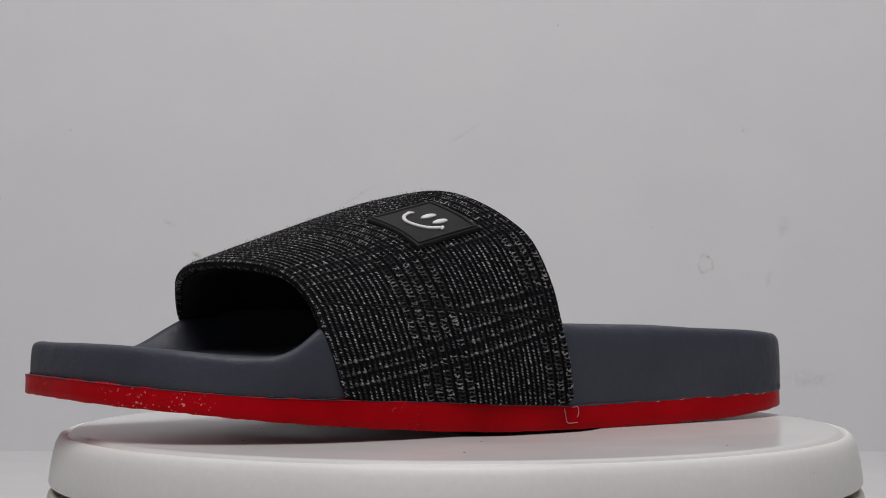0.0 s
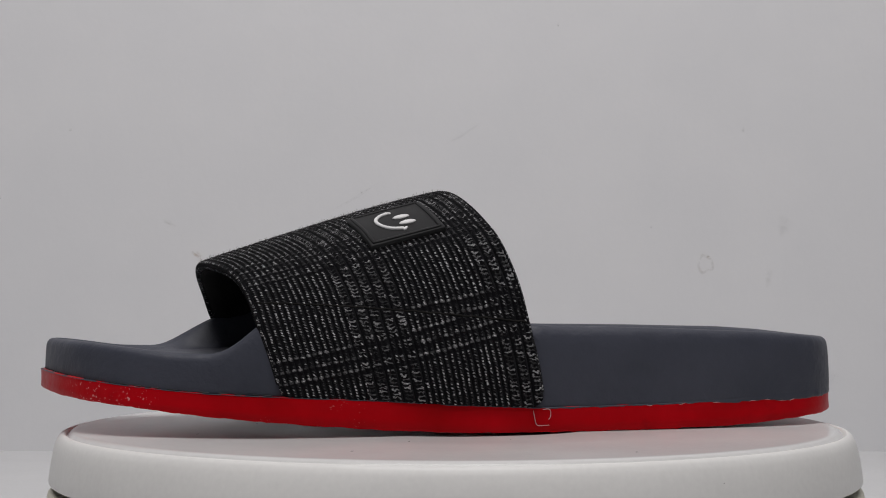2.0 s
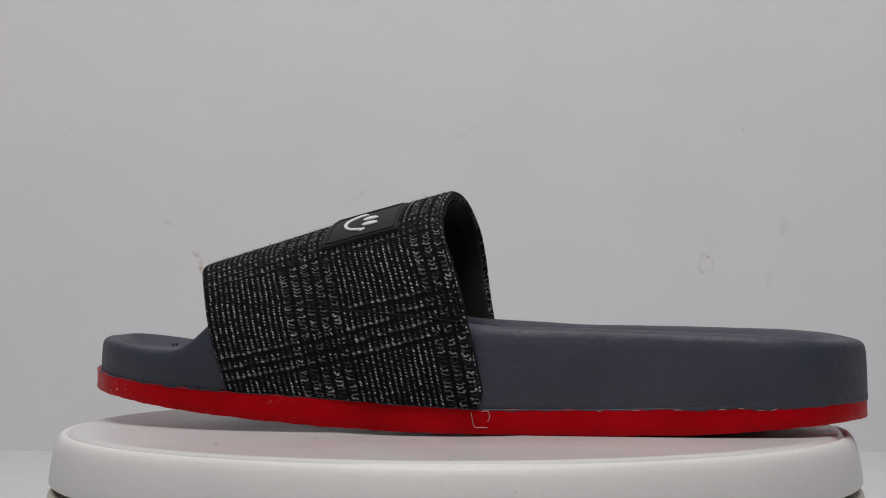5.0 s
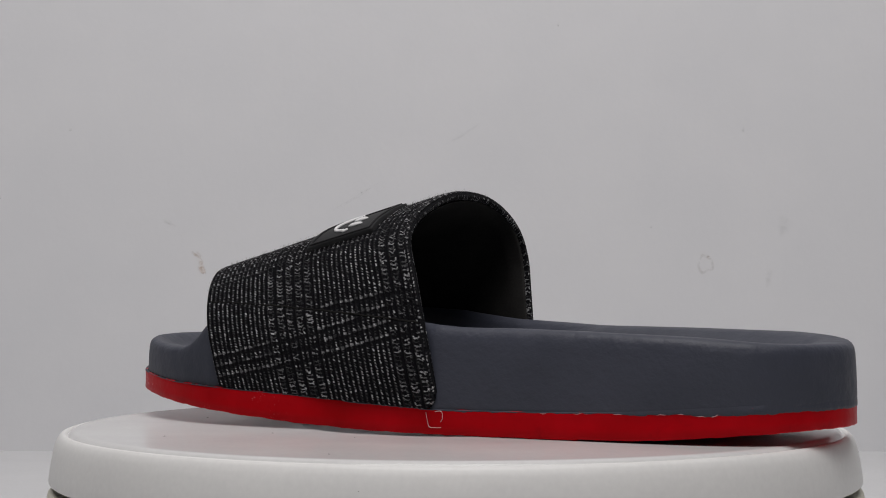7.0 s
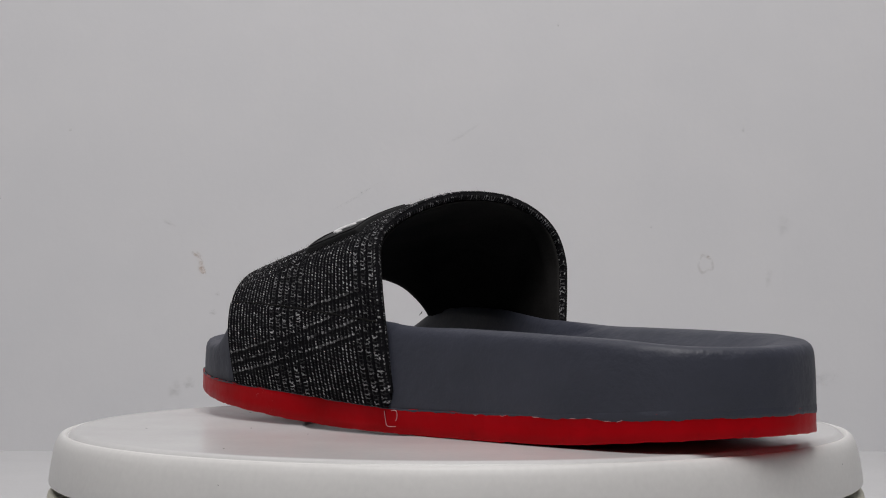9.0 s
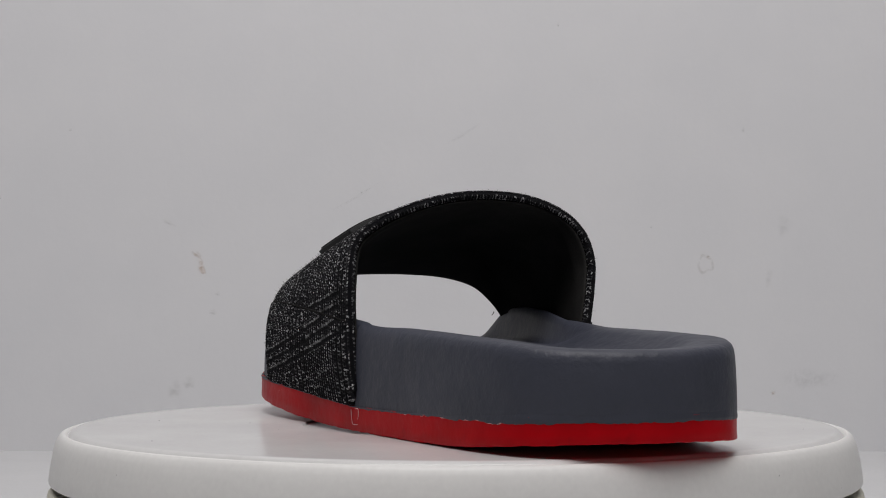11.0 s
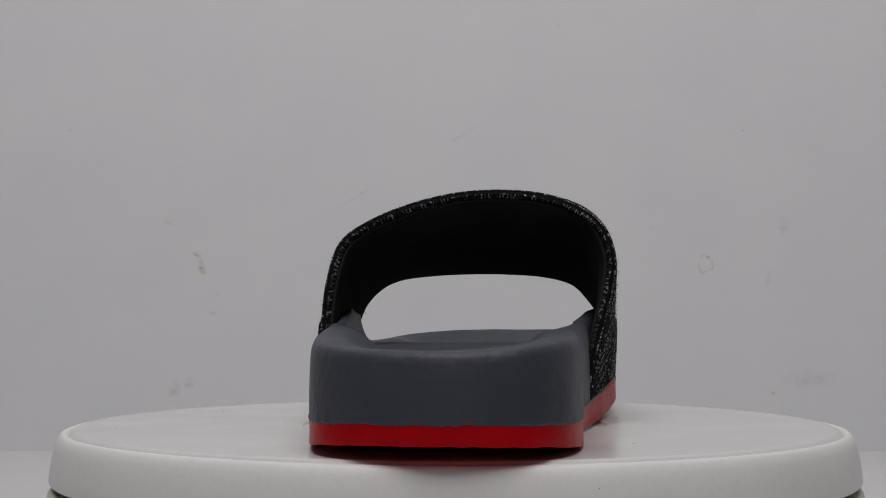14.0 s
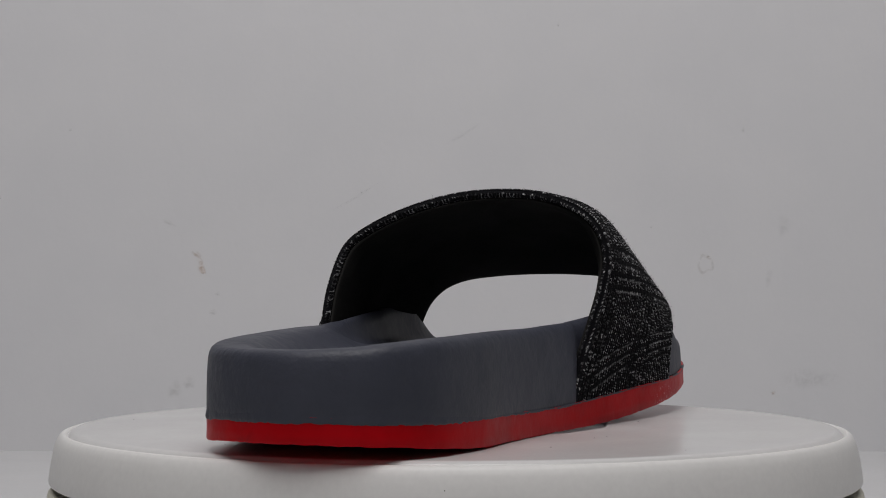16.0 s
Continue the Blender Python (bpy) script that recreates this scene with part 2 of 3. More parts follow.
def catmull(ctrl, n, closed=True):
    """A smooth curve through the knots, at n points of even length."""
    p = np.array(ctrl, float)
    if closed:
        ext = np.vstack([p[-1], p, p[0], p[1]])
        m = len(p)
    else:
        ext = np.vstack([2 * p[0] - p[1], p, 2 * p[-1] - p[-2]])
        m = len(p) - 1
    out = []
    for i in range(m):
        a, b, c, d = ext[i:i + 4]
        for t in np.linspace(0, 1, 24, endpoint=False):
            out.append(0.5 * (2 * b + (c - a) * t + (2 * a - 5 * b + 4 * c - d) * t * t + (3 * b - a - 3 * c + d) * t ** 3))
    out.append(out[0] if closed else p[-1])
    out = np.array(out)
    s = np.concatenate([[0], np.cumsum(np.linalg.norm(np.diff(out, axis=0), axis=1))])
    q = np.linspace(0, s[-1], n + 1)[:-1] if closed else np.linspace(0, s[-1], n)
    return np.stack([np.interp(q, s, out[:, k]) for k in range(out.shape[1])], -1)


# ---- the room ----
def box_shell(name, x0, x1, y0, y1, z0, z1, material, label, category="wall"):
    v = [(x, y, z) for z in (z0, z1) for y in (y0, y1) for x in (x0, x1)]
    f = [(0, 2, 3, 1), (4, 5, 7, 6), (0, 1, 5, 4), (1, 3, 7, 5), (3, 2, 6, 7), (2, 0, 4, 6)]
    return tagged(mesh_object(name, v, f, material, False), label, category, kind="structure")


WALL_Y, SHELF_Z = 0.50, -0.058
def cove_wall():
    """The back wall and the table that it stands on."""
    prof = [(WALL_Y, 2.1), (WALL_Y, 0.9), (WALL_Y, 0.3), (WALL_Y, SHELF_Z + 0.0008)]
    prof += [(0.30, SHELF_Z + 0.0008), (0.0, SHELF_Z + 0.0008), (-1.4, SHELF_Z + 0.0008), (-1.4, SHELF_Z - 0.02), (WALL_Y + 0.1, SHELF_Z - 0.02), (WALL_Y + 0.1, 2.1)]
    rings = [[(x, y, z) for y, z in prof] for x in (-2.0, -1.0, 0.0, 1.0, 2.0)]
    v, f = rings_mesh(rings, True, True, True)
    ob = mesh_object("wall_back", v, f, WALL, False)
    ob.data.materials.append(SHELF)
    for p in ob.data.polygons[:]:
        if abs(p.normal.z) > 0.96 and p.center.y < WALL_Y:
            p.material_index = 1
    return tagged(ob, "white painted wall behind the table, faintly stained", "wall", kind="structure")


cove_wall()
# Three walls and a ceiling out of view, added to shape the bounce.
box_shell("unseen_wall_front", -2.0, 2.0, -2.1, -2.0, SHELF_Z - 0.02, 2.1, ROOM, "unseen grey wall added to close the room")
box_shell("unseen_wall_west", -2.1, -2.0, -2.1, WALL_Y + 0.1, SHELF_Z - 0.02, 2.1, ROOM, "unseen grey side wall added to close the room")
box_shell("unseen_wall_east", 2.0, 2.1, -2.1, WALL_Y + 0.1, SHELF_Z - 0.02, 2.1, ROOM, "unseen grey side wall added to close the room")
box_shell("ceiling", -2.1, 2.1, -2.1, WALL_Y + 0.1, 2.1, 2.2, ROOM, "unseen grey ceiling added over the set", "ceiling")
box_shell("floor", -2.1, 2.1, -2.1, WALL_Y + 0.1, SHELF_Z - 0.06, SHELF_Z, SHELF, "white table surface under the turntable", "table top")


# ---- the turntable ----
def turntable():
    base = lathe("support_ring", [(0.1, -59), (140, -59), (147, -60.85), (150.2, -60.2), (150.6, -57), (150.6, -24.5), (150.2, -22.4), (149.0, -21.3), (147.6, -21.6), (146.2, -23.2), (143, -26), (0.1, -26)], BASE)
    tagged(base, "yellowed cream plastic ring the revolving plate turns on", "turntable stand")
    plate = tagged(new("turntable_plate"), "glossy white plastic revolving plate with a rounded rim", "turntable")
    part_of(plate, lathe("plate_top", [(0.05, -0.80), (20, -0.80), (56.6, -0.80), (57.0, -0.74), (57.35, -0.12), (57.9, 0.0), (90, 0.0), (120, 0.0), (138.5, 0.0), (140.0, 0.02), (141.2, -0.15), (142.2, -0.7), (142.9, -1.6), (143.4, -2.0), (143.9, -2.0)], PLATE))
    part_of(plate, lathe("rim", [(143.5, -2.0), (143.9, -1.2), (144.6, -0.9), (145.5, -1.2), (146.5, -2.2), (147.5, -4.2), (148.3, -7.0), (149.0, -10.5), (149.6, -14.5), (149.95, -17.6), (149.8, -18.4), (149.2, -18.9), (148.2, -19.0), (146.0, -19.0), (141.0, -18.9)], RIM_PLASTIC))
    # Dark band added inside the gap; its colour paints the shade there.
    part_of(plate, lathe("gap_shade_band", [(140.5, -3.0), (141.5, -10.0), (141.5, -25.6)], GAP_SHADE), "dark band painted for the shade under the plate")
    return base, plate


BASE_OB, PLATE_OB = turntable()


def stain_paint(name, colour, strength, ring=False):
    """A soft-edged stain: it thins out towards the rim of its patch and breaks up inside."""
    m, nt, b = mat(name)
    uv = nt.nodes.new("ShaderNodeUVMap")
    ln = nt.nodes.new("ShaderNodeVectorMath")
    ln.operation = "LENGTH"
    nt.links.new(uv.outputs[0], ln.inputs[0])
    r = ln.outputs["Value"]
    fall = step(nt, r, 1.0, 0.15)
    if ring:
        fall = step(nt, mth(nt, "ABSOLUTE", mth(nt, "SUBTRACT", r, 0.74)), 0.2, 0.04)
    patch = noise_tex(nt, 170.0, 4, 0.7)
    brk = step(nt, patch, 0.36, 0.62)
    nt.links.new(mth(nt, "MULTIPLY", mth(nt, "MULTIPLY", fall, brk), strength), b.inputs["Alpha"])
    nt.links.new(mix(nt, patch, colour, tuple(min(1, c * 1.15) for c in colour)), b.inputs["Base Color"])
    b.inputs["Roughness"].default_value = 0.8
    return m


def stain(parent, x, z, w, h, material, label, lean=0.0):
    n = 24
    verts, uvs, faces = [(0, 0, 0)], [(0, 0)], []
    for k in range(n):
        a = 2 * math.pi * k / n
        r = 1 + 0.12 * math.sin(3 * a + x * 90) + 0.08 * math.sin(5 * a + z * 70)
        verts.append((r * w * math.cos(a), 0, r * h * math.sin(a)))
        uvs.append((math.cos(a), math.sin(a)))
        faces.append((0, 1 + k, 1 + (k + 1) % n))
    ob = mesh_object("stain", verts, faces, material, False, uvs)
    ob.matrix_basis = pose(x, WALL_Y - 0.0006, z, 0, lean, 0)
    return part_of(parent, ob, label)


BROWN = stain_paint("brown_stain", (0.60, 0.40, 0.26), 0.42)
TAN_RING = stain_paint("tan_ring_stain", (0.55, 0.45, 0.37), 0.17, True)
DUST = stain_paint("grey_smudge", (0.42, 0.40, 0.36), 0.17)
FAINT = stain_paint("faint_smudge", (0.45, 0.45, 0.44), 0.10)
WALL_OB = bpy.data.objects["wall_back"]
for x, z, w, h, m, lean in ((-0.1662, 0.0635, 0.0030, 0.0062, BROWN, -12), (-0.1690, 0.0712, 0.0050, 0.0022, BROWN, 30), (-0.1648, 0.0600, 0.0026, 0.0022, BROWN, 0),
                            (0.2075, -0.0188, 0.0022, 0.0019, BROWN, 0), (0.1636, 0.0649, 0.0062, 0.0070, TAN_RING, 0), (0.1655, 0.0701, 0.0018, 0.0014, BROWN, 0),
                            (0.1283, 0.0893, 0.0013, 0.0013, DUST, 0), (-0.0612, 0.1123, 0.0014, 0.0014, DUST, 0), (0.0678, 0.2223, 0.0014, 0.0018, DUST, 0),
                            (0.1888, 0.1530, 0.0014, 0.0024, DUST, 0), (-0.2526, 0.1533, 0.0015, 0.0015, DUST, 0), (-0.1873, 0.0920, 0.0060, 0.0018, DUST, 28),
                            (-0.1556, 0.0457, 0.0024, 0.0018, DUST, 0), (-0.1585, 0.0335, 0.0034, 0.0024, DUST, 0), (-0.1831, -0.0172, 0.0055, 0.0070, DUST, 20),
                            (-0.1739, -0.0127, 0.0050, 0.0050, DUST, 0), (-0.2988, 0.1087, 0.0016, 0.0016, DUST, 0), (0.0050, 0.1500, 0.0160, 0.0016, FAINT, -31),
                            (-0.0650, 0.1090, 0.0200, 0.0014, FAINT, -31), (0.2050, 0.0560, 0.0030, 0.0080, FAINT, 8), (0.2150, 0.0900, 0.0060, 0.0090, FAINT, 0),
                            (0.2300, -0.0100, 0.0240, 0.0080, FAINT, 0)):
    stain(WALL_OB, x, z, w, h, m, "faint old stain on the paint", lean)


def plate_specks():
    rng = random.Random(21)
    for k in range(16):
        r, a = rng.uniform(66, 138), rng.uniform(0, 2 * math.pi)
        w = rng.uniform(0.25, 0.6)
        ring = [Vector((r * math.cos(a) + w * rng.uniform(0.7, 1.3) * math.cos(q), r * math.sin(a) + 0.7 * w * math.sin(q), 0.012)) * U for q in [2 * math.pi * i / 9 for i in range(9)]]
        verts = ring + [Vector((r * math.cos(a), r * math.sin(a), 0.16)) * U]
        ob = mesh_object("speck", verts, [(i, (i + 1) % 9, 9) for i in range(9)], SPECK)
        part_of(PLATE_OB, ob, "tiny dark speck of dirt")
    for k in range(7):
        a = rng.uniform(0, 2 * math.pi)
        z = rng.uniform(-16, -6)
        r = float(np.interp(-z, [4.2, 7.0, 10.5, 14.5, 17.6], [147.5, 148.3, 149.0, 149.6, 149.95])) + 0.02
        ax, ay = math.cos(a), math.sin(a)
        w = rng.uniform(0.10, 0.2)
        pts = [Vector((r * ax - ay * w * math.cos(q), r * ay + ax * w * math.cos(q), z + w * math.sin(q))) * U for q in [2 * math.pi * i / 8 for i in range(8)]]
        pts.append(Vector(((r + 0.12) * ax, (r + 0.12) * ay, z)) * U)
        part_of(PLATE_OB, mesh_object("speck", pts, [(i, (i + 1) % 8, 8) for i in range(8)], SPECK), "tiny dark speck of dirt")


plate_specks()

# ---- the sandal ----
OUTLINE = [(151.2, 9), (148.0, 27), (140.5, 40), (123, 49), (95, 51.8), (60, 49.6), (20, 50.4), (-30, 56.4), (-70, 59.5), (-105, 57), (-133, 50), (-150.5, 40),
           (-154.8, 30), (-150.3, 6), (-145.2, -10), (-137, -24.5), (-122.5, -39), (-100, -50), (-75, -55.6), (-45, -54.6), (-15, -50.7), (20, -46.8), (55, -42.5),
           (90, -37.8), (115, -33), (133, -25.8), (144.8, -11.5)]


def table_of(*pairs):
    xs, zs = [p[0] for p in pairs], [p[1] for p in pairs]
    fine = np.linspace(xs[0], xs[-1], 241)
    z = np.interp(fine, xs, zs)
    k = np.exp(-0.5 * (np.arange(-6, 7) / 2.2) ** 2)
    z = np.convolve(np.pad(z, 6, mode="edge"), k / k.sum(), "valid")
    return lambda x: float(np.interp(x, fine, z))


SOLE_LOW = table_of((-156, 14.2), (-144, 12.6), (-121, 10.3), (-98, 7.6), (-76, 5.6), (-56, 3.9), (-36, 2.2), (-17, 1.0), (3, 0.25), (23, 0.1), (60, 0.1), (90, 0.5), (105, 1.2), (122, 2.6), (140, 4.1), (151, 5.0))
SOLE_TOP = table_of((-156, 21.0), (-146, 20.1), (-121, 17.5), (-98, 15.4), (-70, 14.0), (-36, 12.4), (3, 9.9), (23, 8.9), (60, 9.2), (90, 10.1), (105, 10.9), (122, 12.0), (140, 13.2), (151, 13.6))
RIM_NEAR = table_of((-156, 32.6), (-141, 32.4), (-122, 30.6), (-108, 29.0), (-94, 28.6), (-88, 30.6), (-83, 34.5), (-78, 39.5), (-73, 42.3), (-64, 43.6), (-40, 43.8), (-10, 41.5), (17, 38.8), (32, 37.5), (62, 37.0), (102, 35.5), (122, 34.5), (143, 32.8), (151, 32.5))
RIM_FAR = table_of((-156, 32.6), (-143, 31.2), (-128, 29.2), (-112, 28.6), (-108, 29.8), (-103, 32.8), (-96, 36.8), (-89, 40.6), (-78, 42.8), (-60, 43.5), (-30, 42.5), (0, 39.0), (40, 37.0), (80, 36.4), (120, 35.6), (138, 34.4), (151, 32.6))
BED = table_of((-156, 28.0), (-138, 26.6), (-110, 26.6), (-75, 28.3), (-40, 29.5), (0, 29.5), (60, 27.5), (110, 26.3), (151, 27.5))
MIDLINE = table_of((-156, 16.0), (-130, 8.0), (-100, 4.0), (-60, 2.5), (0, 2.5), (60, 4.0), (100, 7.0), (151, 10.0))


def inset(x, y, d):
    """Move a point of the outline d millimetres towards the middle line."""
    cx = min(max(x, -112), 112)
    c = Vector((cx, MIDLINE(cx)))
    v = c - Vector((x, y))
    d = min(d, v.length)
    v = v.normalized() * d
    return x + v.x, y + v.y


def rim(x, y):
    m = MIDLINE(x)
    w = min(max((y - m + 14) / 28, 0), 1)
    w = w * w * (3 - 2 * w)
    return RIM_NEAR(x) * (1 - w) + RIM_FAR(x) * w


def smooth_mix(a, b, f):
    f = f * f * (3 - 2 * f)
    return a + (b - a) * f


def outsole(parent):
    pts = catmull(OUTLINE, 360)
    rings = []
    prof = [(60, 0.0, 0), (30, 0.0, 0), (6.0, 0.0, 0), (1.2, 0.05, 0), (0.35, 0.12, 0), (0.0, 0.55, 0), (0.12, None, 0.4), (0.12, None, 0.8), (0.0, None, 0.95), (0.12, None, 1.0), (1.6, None, 1.02), (6.0, None, 0.98)]
    for d, up, f in prof:
        ring = []
        for i, (x, y) in enumerate(pts):
            lo, hi = SOLE_LOW(x), SOLE_TOP(x)
            jag = noise.noise(Vector((x * 0.13, y * 0.13, 3.0))) * 0.28 + noise.noise(Vector((x * 0.5, y * 0.5, 9.0))) * 0.16
            z = lo + up + (jag * 0.7 + 0.22 * noise.noise(Vector((x * 1.1, y * 1.1, 2.0))) if d < 3 else 0) + (0.25 if up == 0.0 else 0) if up is not None else lo + (hi - lo) * f + (jag if f > 0.9 else 0)
            q = inset(x, y, d + (0.12 * noise.noise(Vector((x * 0.08, y * 0.08, z * 0.2)))))
            ring.append((q[0] * U, q[1] * U, max(z, 0.05) * U))
        rings.append(ring)
    return part_of(parent, mesh_object("outsole", *rings_mesh(rings), RED), "thin glossy red rubber outsole with specks of dried glue")


def bed_gap(x, y):
    """How much nearer to the sole's edge the footbed's side stands; it draws back where the strap is glued on."""
    gap = 1.3 + 0.4 * min(max((x - 30) / 50, 0), 1) - 1.4 * min(max((-x - 95) / 50, 0), 1) - 1.15 * max(0.0, 1 - abs(x + 80) / 32)
    lo, hi = (-74, 21) if y < MIDLINE(x) else (-76, 6)
    under = min(max((x - lo) / 8, 0), 1) * min(max((hi - x) / 4, 0), 1)
    return gap - 2.1 * under


def footbed(parent):
    pts = catmull(OUTLINE, 320)
    rings = []
    for kind, d, f in [("s", 4.5, -0.12), ("s", 1.75, -0.02), ("s", 1.7, 0.04), ("s", 1.7, 0.12), ("s", 1.75, 0.3), ("s", 1.9, 0.55), ("s", 2.2, 0.78), ("s", 2.6, 0.88), ("s", 3.3, 0.945), ("s", 4.4, 0.985), ("s", 6.0, 1.0),
                       ("b", 7.0, 0.0), ("b", 8.5, 0.02), ("b", 10.0, 0.06), ("b", 11.5, 0.11), ("b", 13.0, 0.18), ("b", 15, 0.28), ("b", 19, 0.52), ("b", 23, 0.75), ("b", 28, 0.93), ("b", 34, 1.0), ("b", 42, 1.0), ("b", 52, 1.0), ("b", 200, 1.0)]:
        ring = []
        for x, y in pts:
            d0 = d - bed_gap(x, y) if d < 8 else d
            qx, qy = inset(x, y, d0)
            back = 9 * min(max((d - 4) / 5, 0), 1) * min(max((-20 - x) / 30, 0), 1) * min(max((x + 118) / 15, 0), 1)
            lo, hi = SOLE_TOP(x), rim(x - back, y)
            if kind == "s":
                z = lo + (hi - lo) * f
            else:
                steep = min(max((x + 112) / 14, 0), 1) * min(max((45 - x) / 45, 0), 1)
                f1 = f + (min(max((d - 6.5) / 5.2, 0), 1) - f) * steep
                toe = 0.85 * min(max((-98 - x) / 18, 0), 1)
                f1 = max(f1, f + (min(max((d - 4.5) / 9.5, 0), 1) - f) * toe)
                z = smooth_mix(hi, BED(qx), max(f1, f))
            z += 0.18 * noise.noise(Vector((qx * 0.05, qy * 0.05, z * 0.05)))
            wave = 0.15 * noise.noise(Vector((x * 0.04, y * 0.04, z * 0.06 + 5)))
            qx, qy = inset(x, y, d0 + wave)
            ring.append((qx * U, qy * U, z * U))
        rings.append(ring)
    v, f = rings_mesh(rings)
    ob = mesh_object("footbed", v, f, GREY)
    bm = bmesh.new()
    bm.from_mesh(ob.data)
    bmesh.ops.remove_doubles(bm, verts=bm.verts, dist=0.00002)
    bm.to_mesh(ob.data)
    bm.free()
    return part_of(parent, ob, "thick slate grey moulded footbed with a raised rim")


def paint_depth(x, y):
    deep = 1.9 * min(max((x - 85) / 45, 0), 1) + 0.12 + 0.4 * min(max((x + 60) / 60, 0), 1)
    jag = 0.42 * noise.noise(Vector((x * 0.11, y * 0.11, 1.0))) + 0.40 * noise.noise(Vector((x * 0.45, y * 0.45, 4.0))) + 0.25 * noise.noise(Vector((x * 1.1, y * 1.1, 7.0)))
    return max(0.05, deep + jag * (0.15 + 0.85 * min(max((x + 60) / 100, 0), 1)))


def paint_edge(parent):
    """Grey paint that laps over the top edge of the red sole, deepest and lumpy round the heel."""
    pts = catmull(OUTLINE, 720)
    rings = [[], [], [], [], []]
    for x, y in pts:
        top = SOLE_TOP(x)
        deep = paint_depth(x, y)
        bed = 1.7 - bed_gap(x, y)
        heel = min(max((x - 85) / 45, 0), 1)
        lump = heel * max(0.0, noise.noise(Vector((x * 0.35, y * 0.35, 11.0)))) * 0.9
        for ring, (d, z) in zip(rings, ((0.15, -deep - 0.1), (-0.07 - 0.5 * lump, -deep + 0.12), (-0.09 - lump, -deep * 0.6), (-0.03 - 0.3 * lump, 0.03), (bed + 0.1, 0.10 + 0.6 * heel))):
            q = inset(x, y, d) if d > 0 else (x + (x - inset(x, y, 1.0)[0]) * -d, y + (y - inset(x, y, 1.0)[1]) * -d)
            ring.append((q[0] * U, q[1] * U, (top + z) * U))
    return part_of(parent, mesh_object("paint_edge", *rings_mesh(rings), GREY), "ragged edge of grey paint over the red sole")


def seam_shade(parent):
    """A broken dark line that paints the shade in the groove between the footbed and the sole, round the toe."""
    rng = random.Random(8)
    edge = catmull(OUTLINE, 1440)
    verts, faces = [], []
    i = 0
    while i < len(edge):
        n = rng.randint(3, 9)
        run = edge[i:i + n]
        i += n + rng.randint(1, 5)
        if len(run) < 3 or max(p[0] for p in run) > -58:
            continue
        r = rng.uniform(0.13, 0.3)
        rings = []
        for k, (x, y) in enumerate(run):
            q = inset(x, y, 1.7 - bed_gap(x, y) - 0.05)
            side = Vector((x - q[0], y - q[1], 0)).normalized()
            c = Vector((q[0], q[1], SOLE_TOP(x) + 0.35 + 0.15 * noise.noise(Vector((x, y, 1.0)))))
            w = r * (0.3 if k in (0, len(run) - 1) else 1.0)
            rings.append([(c + w * (math.cos(a) * side + Vector((0, 0, 1.2 * math.sin(a))))) * U for a in [2 * math.pi * m / 6 for m in range(6)]])
        v, f = rings_mesh(rings, True, True, True)
        o = len(verts)
        verts += v
        faces += [tuple(o + m for m in p) for p in f]
    ob = mesh_object("seam_shade", verts, faces, SPECK)
    ob["kind"] = "stuff"
    return part_of(parent, ob, "dark dashes painted for the shade in the groove above the sole")


def glue_marks(parent):
    """Pale dried glue drawn as two brackets on the side of the sole."""
    def on_side(x, z):
        return Vector((x, float(np.interp(x, [-15, 20, 55], [-50.7, -46.8, -42.5])) - 0.18, z)) * U
    for path in (((19.5, 8.0), (20.0, 5.6), (20.8, 2.9), (23.2, 2.6), (25.6, 2.7)), ((23.0, 8.2), (25.2, 8.4), (26.0, 7.4), (25.9, 5.6), (25.2, 4.6))):
        pts = catmull(path, 24, False)
        part_of(parent, tube("glue_mark", [on_side(a, b) for a, b in pts], 0.13 * U, GLUE), "pale dried glue line")
    # flakes of glue along the seam between sole and footbed
    rng = random.Random(12)
    edge = catmull(OUTLINE, 720)
    rows = [i for i, (x, y) in enumerate(edge) if y < MIDLINE(x) and 52 < x < 138]
    for k in range(11):
        i = rows[rng.randrange(4, len(rows) - 12)]
        line = []
        for x, y in edge[i:i + rng.choice((2, 3, 3, 4))]:
            q = inset(x, y, 1.0)
            line.append(Vector((x + (x - q[0]) * 0.14, y + (y - q[1]) * 0.14, SOLE_TOP(x) - paint_depth(x, y) + rng.uniform(-0.12, 0.18))) * U)
        part_of(parent, tube("glue_flake", line, rng.uniform(0.07, 0.12) * U, GLUE), "pale flake of dried glue")


REAR = [(24.2, -46.6, 8.4), (21.5, -48.3, 24), (18, -48, 38.7), (14.2, -47, 53.5), (8.5, -43.2, 68.2), (4.5, -33.6, 76.3), (1.2, -18.6, 83), (-1.5, -1.4, 87.5), (-4.0, 15.9, 88.9), (-5.6, 33.1, 87.4),
        (-6.2, 47.8, 82), (-5.6, 56.8, 74), (-4.4, 60.6, 63), (-2.6, 59.6, 51), (0.5, 56.4, 37.5), (5, 52.4, 21.7), (8.8, 49.8, 5.8)]
FRONT = [(-69.6, -55.0, 13.6), (-73.5, -55.0, 26), (-77.3, -53.6, 37), (-80.5, -50, 47), (-84.2, -43.5, 54.2), (-88.5, -34, 58.4), (-92.3, -20, 60.2), (-94.5, -5, 60.9), (-96, 12, 60.8), (-96.5, 29, 59.4),
         (-95.5, 43.3, 55.5), (-93, 52.3, 49), (-90.5, 57.4, 42), (-87.3, 58.8, 34), (-85, 58.8, 27), (-84, 58.5, 20), (-83.4, 58.2, 12.6)]
NA, NB = 420, 300
_r, _f = [], []
